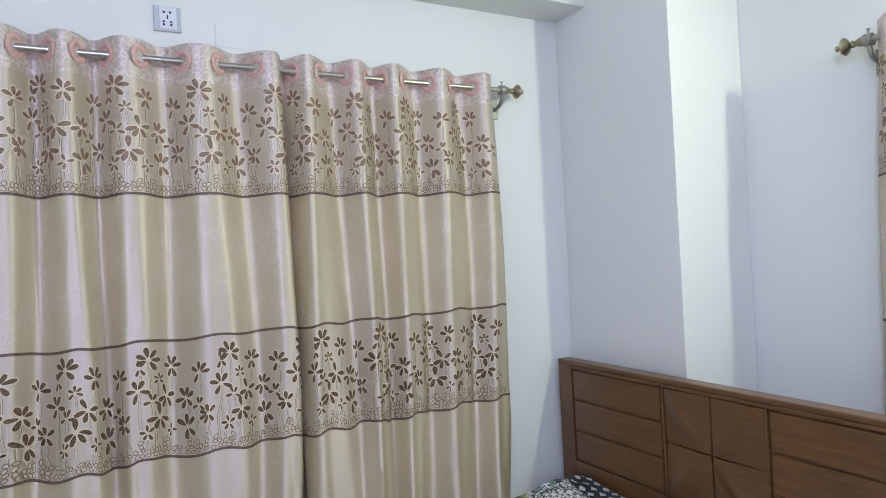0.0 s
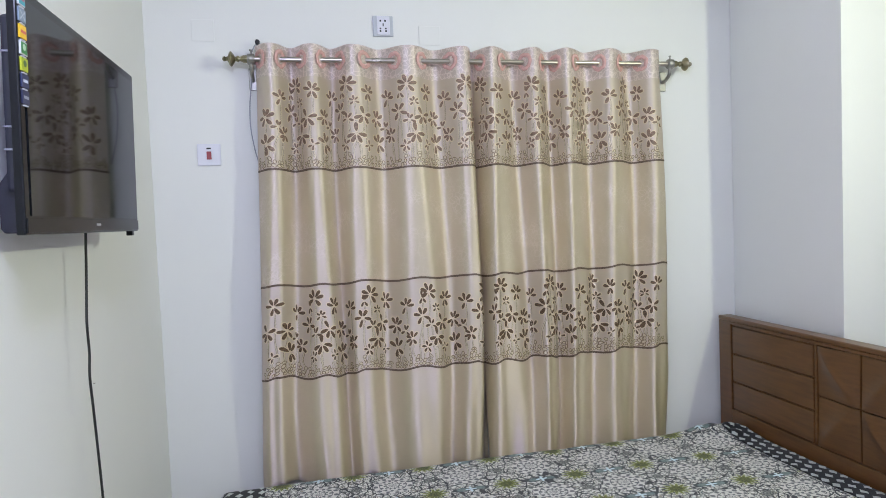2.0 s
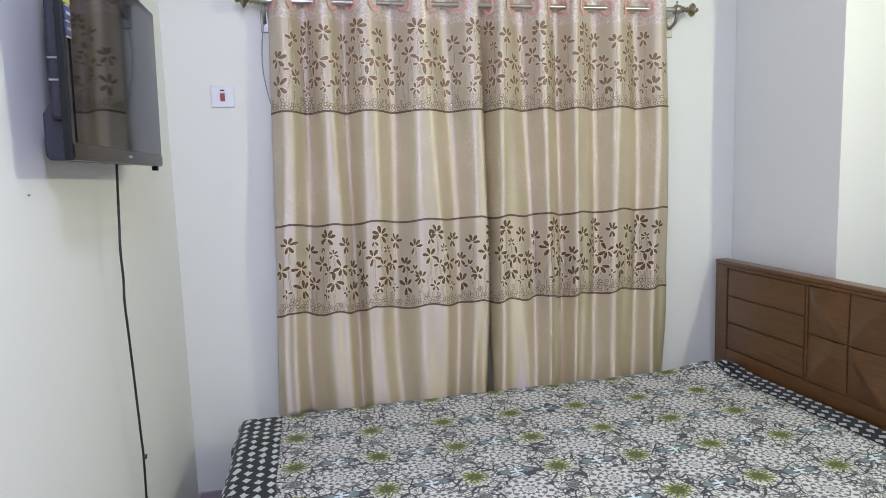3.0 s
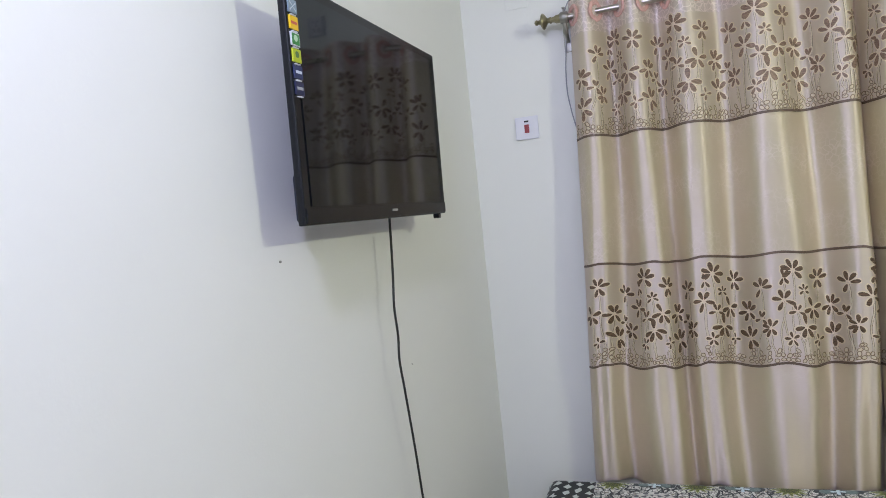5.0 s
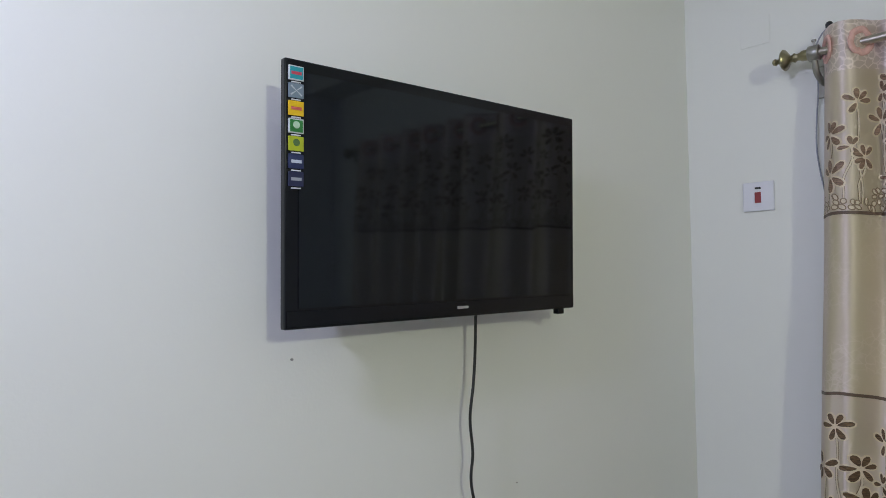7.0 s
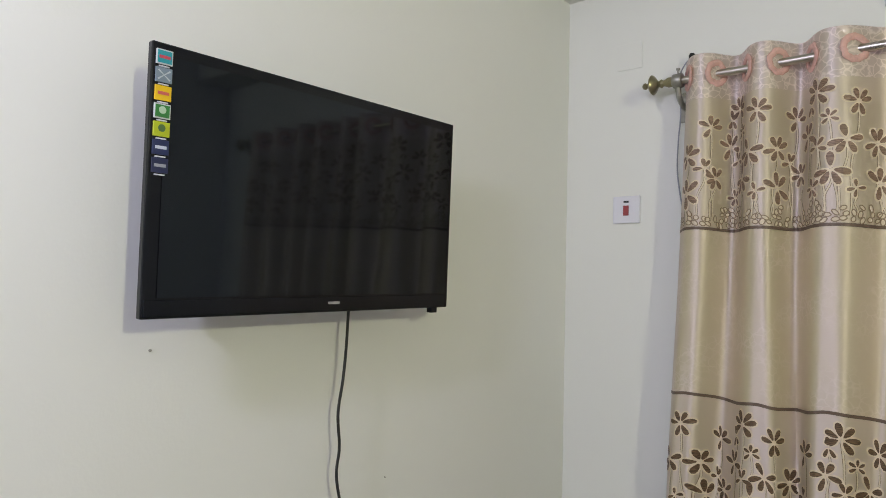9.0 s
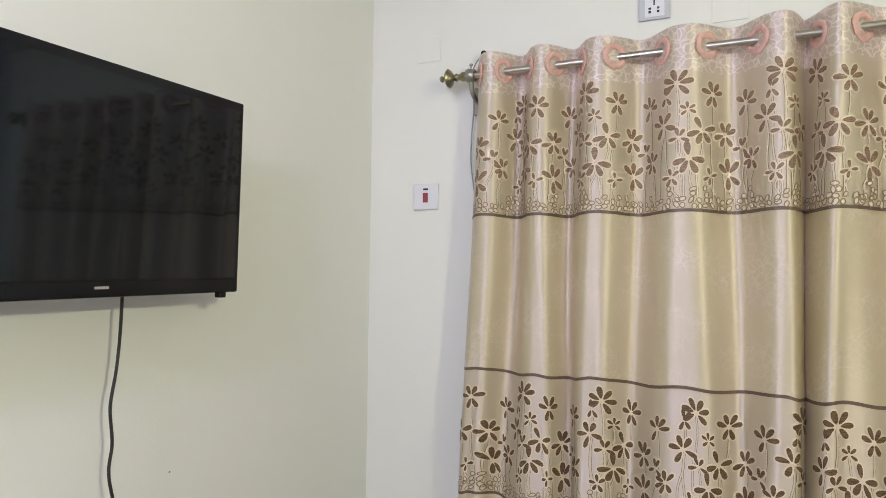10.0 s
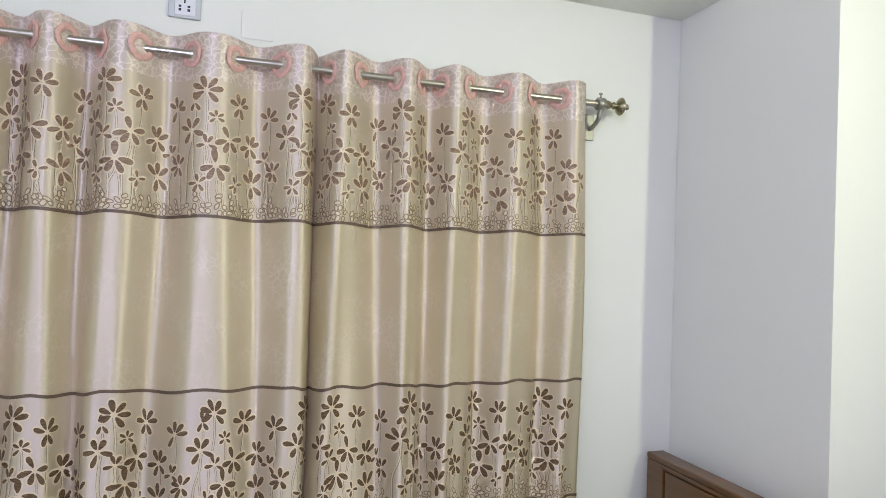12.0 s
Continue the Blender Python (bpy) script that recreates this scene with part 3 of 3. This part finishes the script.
# ---- bed ----
BED_Y0, BED_Y1 = -0.042, -1.64
bed = thing("bed", Matrix.Translation((1.35, -0.83, 0)), "brown varnished wooden double bed with panelled headboard", "bed")


def bed_part(name, bm, label="", smooth=False, parent=None):
    bmesh.ops.translate(bm, verts=bm.verts, vec=(-1.35, 0.83, 0))
    return part(name, bm, WOOD, parent or bed, label, smooth)


HX = 2.490
headboard = bed_part("headboard", box((HX, BED_Y1, 0.0), (HX + 0.045, BED_Y0, 1.0), .003), "dark brown varnished wood headboard")
bed_part("top_cap", box((HX - 0.012, BED_Y1 - 0.004, 1.0), (HX + 0.055, BED_Y0 + 0.004, 1.020), .006, 3), parent=headboard)
bed_part("stile", box((HX - 0.012, -0.128, 0.3), (HX + 0.004, BED_Y0, 1.0), .003), parent=headboard)
bed_part("stile", box((HX - 0.012, BED_Y1, 0.3), (HX + 0.004, BED_Y1 + 0.098, 1.0), .003), parent=headboard)
bed_part("bottom_rail", box((HX - 0.012, BED_Y1 + 0.098, 0.3), (HX + 0.004, -0.128, 0.592), .003), parent=headboard)
bed_part("top_rail", box((HX - 0.012, BED_Y1 + 0.098, 0.988), (HX + 0.004, -0.128, 1.0), .001), parent=headboard)
for y0, y1 in ((-0.618, -0.136), (-1.534, -1.052)):
    for k in range(3):
        z = 0.598 + k * 0.130
        bed_part("plank", box((HX - 0.010, y0, z), (HX + 0.002, y1, z + 0.123), .004, 2), parent=headboard)
for y0, y1 in ((-0.636, -0.626), (-1.044, -1.034)):
    bed_part("upright", box((HX - 0.012, y0, 0.594), (HX + 0.003, y1, 0.986), .002), parent=headboard)


def square_panel(ya, yb, za, zb, high, rising):
    """A square block whose face is folded along one diagonal; high: the depth of its four corners and its middle."""
    bm = bmesh.new()
    n = 14
    rows = []
    for j in range(n + 1):
        row = []
        for i in range(n + 1):
            s, t = i / n, j / n
            d = high[0] * (1 - s) * (1 - t) + high[1] * s * (1 - t) + high[2] * s * t + high[3] * (1 - s) * t
            d += high[4] * (1 - abs(s - t if rising else s + t - 1)) ** 3 * 4 * s * (1 - s)
            row.append(bm.verts.new((HX - 0.004 - d, ya + (yb - ya) * s, za + (zb - za) * t)))
        rows.append(row)
    for j in range(n):
        for i in range(n):
            bm.faces.new((rows[j][i], rows[j][i + 1], rows[j + 1][i + 1], rows[j + 1][i]))
    edge = [rows[0][i] for i in range(n)] + [rows[j][n] for j in range(n)] + [rows[n][i] for i in range(n, 0, -1)] + [rows[j][0] for j in range(n, 0, -1)]
    back = [bm.verts.new((HX + 0.004, v.co.y, v.co.z)) for v in edge]
    for k in range(len(edge)):
        bm.faces.new((edge[k], back[k], back[(k + 1) % len(edge)], edge[(k + 1) % len(edge)]))
    bmesh.ops.recalc_face_normals(bm, faces=bm.faces)
    return bm


for ya, yb in ((-0.831, -0.639), (-1.031, -0.839)):
    for za, zb in ((0.596, 0.787), (0.793, 0.984)):
        inner_s, inner_t = (0 if ya > -0.9 else 1), (1 if za < 0.7 else 0)
        corner = {(0, 0): 0, (1, 0): 1, (1, 1): 2, (0, 1): 3}
        high = [0.001, 0.001, 0.001, 0.001, 0.022]
        high[corner[(inner_s, inner_t)]] = 0.006
        high[corner[(1 - inner_s, 1 - inner_t)]] = 0.006
        bed_part("folded_panel", square_panel(ya, yb, za, zb, high, inner_s == inner_t), parent=headboard, smooth=True)
for y in (-0.16, -1.60):
    bed_part("side_rail", box((0.29, y - 0.02, 0.16), (HX - 0.012, y + 0.02, 0.33), .005))
bed_part("foot_rail", box((0.25, -1.62, 0.14), (0.29, -0.14, 0.36), .006))
bed_part("slat_base", box((0.29, -1.58, 0.27), (HX - 0.012, -0.18, 0.30)))
for x in (0.25, ):
    for y in (-1.62, -0.20):
        bed_part("leg", box((x, y, 0), (x + 0.06, y + 0.06, 0.3), .006))

mattress = part("mattress", box((0.225, -1.61, 0.30), (2.462, -0.165, 0.500), .05, 4), simple("mattress_cloth", (0.55, 0.5, 0.45), 0.8), None, smooth=True)
tagged(mattress, "thick foam mattress under a printed bedspread", "mattress")


def bedspread():
    """A cloth laid over the mattress, hanging at foot and both sides, with rumples."""
    x0, x1, y0, y1, rad = 0.212, 2.462, -1.625, -0.155, 0.05

    def fold(d, over):
        """Position across an edge: d metres past it on the cloth, out and down."""
        if d <= 0:
            return d, 0.0
        arc = rad * math.pi / 2
        if d < arc:
            return rad * math.sin(d / rad), rad * (1 - math.cos(d / rad))
        return rad, rad + (d - arc)

    us = np.concatenate([np.linspace(-0.28, 0.06, 40), np.linspace(0.07, x1 - x0, 180)])
    vs = np.concatenate([np.linspace(-0.30, 0.06, 34), np.linspace(0.07, y1 - y0 - 0.06, 120), np.linspace(y1 - y0 - 0.05, y1 - y0 + 0.14, 22)])
    grid = []
    for v in vs:
        row = []
        for u in us:
            ox, dx = fold(-u + rad, 1)
            px = x0 + rad - ox
            if v < (y1 - y0) / 2:
                oy, dy = fold(-v + rad, 1)
                py = y0 + rad - oy
            else:
                oy, dy = fold(v - (y1 - y0) + rad, 1)
                py = y1 - rad + oy
            drop = max(dx, dy) if min(dx, dy) < 0.01 else math.hypot(dx, dy)
            top = 0.512 + 0.018 * max(0, u) / 2.1
            flat = max(0.0, 1 - drop / 0.05)
            wob = 0.008 * noise.noise(Vector((u * 2.2, v * 2.2, 1))) + 0.003 * noise.noise(Vector((u * 9, v * 7, 4)))
            corner = (0.032 + 0.020 * noise.noise(Vector((u * 22, v * 22, 3)))) * math.exp(-((px - 2.33) / 0.16) ** 2 - ((py + 0.20) / 0.09) ** 2)
            frill = (1 - flat) * (0.012 * noise.noise(Vector((u * 14, v * 14, 7))) + 0.010 * noise.noise(Vector((u * 5, v * 5, 2))))
            if dx > 0.01:
                px -= frill + 0.15 * max(0, drop - 0.05) * 0.3
            if dy > 0.01:
                py += (frill if v > 0.7 else -frill)
            row.append((px, py, top - drop + flat * (wob + corner)))
        grid.append(row)
    first = int(np.argmin(np.abs(us + x0 - 0.385)))
    last = int(np.argmin(np.abs(us + x0 - 2.350)))
    ob = thing("bedspread", Matrix(), "white bedspread printed with green flowers, black lozenge borders", "bedspread")
    for name, a, b, label in (("foot_border", 0, first, "black border with pale lozenges"), ("printed_panel", first, last, "white cotton with green and grey print"),
                              ("head_border", last, len(us) - 1, "black border with pale lozenges")):
        bm = bmesh.new()
        uvl = bm.loops.layers.uv.new("UVMap")
        vert = {(j, i): bm.verts.new(grid[j][i]) for j in range(len(vs)) for i in range(a, b + 1)}
        for j in range(len(vs) - 1):
            for i in range(a, b):
                keys = ((j, i), (j, i + 1), (j + 1, i + 1), (j + 1, i))
                f = bm.faces.new([vert[k] for k in keys])
                for loop, (q, p) in zip(f.loops, keys):
                    loop[uvl].uv = (us[p] + x0, vs[q])
        piece = part(name, bm, SPREAD, ob, label, True)
        mod = piece.modifiers.new("thickness", "SOLIDIFY")
        mod.thickness, mod.offset = 0.003, 1
    return ob


bedspread()

# ---- television ----
TV_W, TV_H = 0.720, 0.437


def television():
    yaw, tilt = radians(0.7), radians(1.2)
    w = Vector((math.sin(yaw), math.cos(yaw), 0))
    o = Vector((math.cos(yaw) * math.cos(tilt), -math.sin(yaw) * math.cos(tilt), -math.sin(tilt)))
    v = o.cross(w).normalized()
    v = v if v.z > 0 else -v
    m = Matrix((w, v, o)).transposed().to_4x4()
    m.translation = (0.122, -1.119, 1.746)
    ob = thing("television", m, "black flat television on the wall with bezel stickers", "television")
    a, b = TV_W / 2, TV_H / 2
    part("front_frame", box((-a, -b, -0.020), (a, b, -0.004), .003, 2), BLACK, ob, "glossy black plastic bezel")
    part("screen", box((-a + 0.024, -b + 0.034, -0.005), (a - 0.011, b - 0.020, -0.002)), SCREEN, ob, "dark glossy screen, switched off")
    part("bezel_edge", box((-a + 0.004, -b + 0.004, -0.005), (a - 0.004, -b + 0.030, -0.0015), .001), BLACK, ob)
    part("rear_cover", box((-a + 0.080, -b + 0.08, -0.066), (a - 0.080, b - 0.030, -0.019), .008, 2), REAR, ob, "thin black rear shell, tinted blue for the cool light")
    bulge = bmesh.new()
    for x in (-a + 0.098, a - 0.098):
        for y, z in ((-b + 0.003, -0.019), (-b + 0.003, -0.080), (-b + 0.012, -0.087), (-b + 0.095, -0.087), (-b + 0.125, -0.066), (-b + 0.125, -0.019)):
            bulge.verts.new((x, y, z))
    bulge.verts.ensure_lookup_table()
    v0, v1 = list(bulge.verts)[:6], list(bulge.verts)[6:]
    bulge.faces.new(v0)
    bulge.faces.new(v1[::-1])
    for k in range(6):
        bulge.faces.new((v0[k], v1[k], v1[(k + 1) % 6], v0[(k + 1) % 6]))
    bmesh.ops.recalc_face_normals(bulge, faces=bulge.faces)
    bmesh.ops.bevel(bulge, geom=list(bulge.edges), offset=0.003, segments=2, profile=0.5, affect="EDGES")
    part("rear_case", bulge, REAR, ob, "thicker black rear casing")
    clip = simple("grey_clip_plastic", (0.30, 0.31, 0.36), 0.4)
    for y in (-0.062, -0.020, 0.118):
        part("side_clip", box((-a + 0.078, y, -0.065), (-a + 0.09, y + 0.0035, -0.028), .0006), clip, ob, "pale grey plastic seam clip")
    part("wall_mount", box((-0.12, -0.10, -0.112), (0.12, 0.10, -0.065), .003), REAR, ob)
    part("maker_badge", box((0.002, -b + 0.0160, -0.002), (0.030, -b + 0.0210, -0.0005)), simple("badge_silver", (0.5, 0.5, 0.5), 0.4, 0.6), ob, "small silver badge")
    part("sensor_foot", box((a - 0.052, -b - 0.012, -0.022), (a - 0.032, -b + 0.001, -0.006), .002), BLACK, ob)
    white = simple("sticker_white", (0.62, 0.64, 0.66), 0.4)
    palette = [("teal", (0.02, 0.30, 0.36), (0.55, 0.06, 0.10)), ("slate", (0.20, 0.26, 0.32), (0.5, 0.55, 0.6)), ("yellow", (0.80, 0.52, 0.01), (0.6, 0.12, 0.10)),
               ("green", (0.03, 0.20, 0.04), (0.45, 0.62, 0.45)), ("lime", (0.45, 0.52, 0.02), (0.08, 0.16, 0.05)), ("navy", (0.02, 0.03, 0.10), (0.55, 0.6, 0.7)),
               ("navy", (0.02, 0.025, 0.075), (0.35, 0.37, 0.42))]
    top = b - 0.012
    for k, (name, c, ink) in enumerate(palette):
        z1 = top - k * 0.0285
        cm, im = simple("sticker_" + name, c, 0.35, 0, 0.08), simple("sticker_ink_" + name, ink, 0.4)
        x0, x1 = -a + 0.006, -a + 0.032
        st = part("sticker", box((x0, z1 - 0.0235, -0.0040), (x1, z1, -0.0008), .0003, 1), white if k in (0, 3) else cm, ob, name + " feature sticker")
        if k in (0, 3):
            part("sticker_field", box((x0 + .0018, z1 - .0215, -.0010), (x1 - .0018, z1 - .002, -.0004)), cm, st)
        if k == 1:
            for turn in (38, -38):
                part("sticker_mark", lathe([(0.0015, -.012), (0.0005, 0), (0.0015, .012)], 4, Matrix.Translation(((x0 + x1) / 2, z1 - .0117, -.0006)) @ pose(0, 0, 0, 0, 0, turn) @ pose(0, 0, 0, 0, 90, 0) @ Matrix.Diagonal((.3, 1, 1, 1))), im, st)
        elif k == 3 or k == 4:
            part("sticker_mark", lathe([(0.0001, 0), (0.006, .0002), (0.0055, .0006)], 14, Matrix.Translation(((x0 + x1) / 2, z1 - .010, -.0006))), im, st)
        else:
            part("sticker_mark", box((x0 + .004, z1 - .0145, -.0008), (x1 - .004, z1 - .0095, -.0003)), im, st)
        part("sticker_text", box((x0 + .005, z1 - .0275, -.0040), (x1 - .005, z1 - .0255, -.0007)), white, st)
    return ob


television()

cable_line = [(0.062, -1.016, 1.56), (0.057, -1.016, 1.45), (0.055, -1.021, 1.378), (0.055, -1.032, 1.308), (0.054, -1.025, 1.235), (0.053, -1.030, 1.176), (0.050, -1.010, 1.09), (0.045, -0.975, 0.928), (0.042, -0.951, 0.779), (0.040, -0.938, 0.711), (0.03, -0.912, 0.55), (0.02, -0.90, 0.3), (0.02, -0.91, 0.02)]
cable = thing("power_cable", Matrix(), "thin black power cable hanging below the television", "cable")
part("lead", tube(smooth_line(cable_line, 10), 0.0032, 8), CABLE, cable, smooth=True)
part("cable_tie", tube([(0.041, -0.948, 0.712), (0.046, -0.937, 0.71), (0.044, -0.925, 0.715)], 0.003, 6), CABLE, cable)

for y, z, r in ((-1.411, 1.465, 0.0024), (-0.837, 1.118, 0.0014)):
    tagged(part("wall_nail", lathe([(r, -.002), (r, .003), (r * .6, .004)], 12, Matrix.Translation((0, y, z)) @ pose(0, 0, 0, 0, 90, 0)), BRACKET), "small grey nail head in the painted wall", "nail")

# ---- plates on the window wall ----


def plate(name, x0, z0, x1, z1, label, category):
    ob = thing(name, Matrix.Translation(((x0 + x1) / 2, 0, (z0 + z1) / 2)), label, category)
    return ob, (x1 - x0) / 2, (z1 - z0) / 2


sw, a, b = plate("wall_switch", 0.174, 1.778, 0.264, 1.865, "white wall switch with red rocker beside the curtain", "switch")
part("face_plate", box((-a, -0.009, -b), (a, -0.0005, b), .003, 3), PLATE, sw)
part("rocker", box((-0.009, -0.0125, -0.019), (0.009, -0.008, 0.013), .0015), RED, sw, "dark red rocker")
part("indicator_window", box((-0.0085, -0.0105, 0.022), (0.0085, -0.008, 0.028), .0008), DARK, sw)
so, a, b = plate("power_socket", 0.900, 2.304, 0.986, 2.390, "white five-pin power socket with grey rim above the curtain", "socket")
part("rim", box((-a, -0.008, -b), (a, -0.0005, b), .003, 3), PLATE_GREY, so, "grey plastic rim")
part("socket_face", box((-0.026, -0.0105, -0.036), (0.028, -0.007, 0.040), .0015), PLATE, so)
for x, z, w, h in ((-0.011, 0.021, .0035, .0035), (0.009, 0.021, .0035, .0035), (0, 0.005, .0022, .007), (-0.012, -0.011, .0035, .003), (0.011, -0.011, .0035, .003), (-0.012, -0.021, .0035, .0035), (0.011, -0.021, .0035, .0035)):
    part("pin_hole", box((x - w, -0.0112, z - h), (x + w, -0.0095, z + h)), DARK, so)
for x0, z0, x1, z1 in ((0.178, 2.273, 0.264, 2.358), (1.095, 2.272, 1.187, 2.352)):
    bl, a, b = plate("blank_plate", x0, z0, x1, z1, "blank cover plate painted like the wall", "cover plate")
    part("cover", box((-a, -0.003, -b), (a, -0.0005, b), .0012, 2), WALL, bl)

wire = smooth_line([(0.428, -0.03, 2.262), (0.414, -0.05, 2.235), (0.404, -0.06, 2.19), (0.398, -0.03, 2.10), (0.388, -0.02, 2.02), (0.386, -0.02, 1.93), (0.398, -0.02, 1.84), (0.412, -0.02, 1.78)], 6)
antenna = thing("thin_wire", Matrix(), "thin grey wire with black tip beside the curtain", "wire")
part("lead", tube(wire, 0.0022, 8), GREY_WIRE, antenna, smooth=True)
part("tip", lathe([(0.004, -.012), (0.009, -.006), (0.0095, .004), (0.006, .010)], 14, Matrix.Translation((0.430, -0.03, 2.265))), DARK, antenna, "black rubber tip", True)

# ---- lamps ----


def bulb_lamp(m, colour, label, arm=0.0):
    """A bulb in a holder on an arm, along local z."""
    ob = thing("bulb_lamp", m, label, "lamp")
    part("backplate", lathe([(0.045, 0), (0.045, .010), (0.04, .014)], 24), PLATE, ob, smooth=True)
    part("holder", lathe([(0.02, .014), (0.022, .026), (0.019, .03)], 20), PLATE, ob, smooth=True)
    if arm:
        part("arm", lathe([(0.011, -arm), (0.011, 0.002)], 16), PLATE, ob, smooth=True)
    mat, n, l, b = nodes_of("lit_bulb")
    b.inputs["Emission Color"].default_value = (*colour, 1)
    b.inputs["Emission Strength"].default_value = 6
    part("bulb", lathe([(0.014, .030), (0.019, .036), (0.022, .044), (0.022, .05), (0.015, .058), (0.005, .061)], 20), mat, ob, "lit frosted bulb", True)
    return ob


bulb_lamp(look((RIGHT - 0.055, -2.15, 2.362), (RIGHT + 0.945, -2.54, 2.662)), WARM, "lit warm white bulb in a tilted wall holder", 0.069)
# Made-up pendant to carry cool_light; no such fitting is seen.
bulb_lamp(Matrix.Translation((0.60, -2.66, 2.540)) @ pose(0, 0, 0, 180, 0, 0), COOL, "added stand-in bulb for the unseen cool light source", ROOM_H - 2.540)
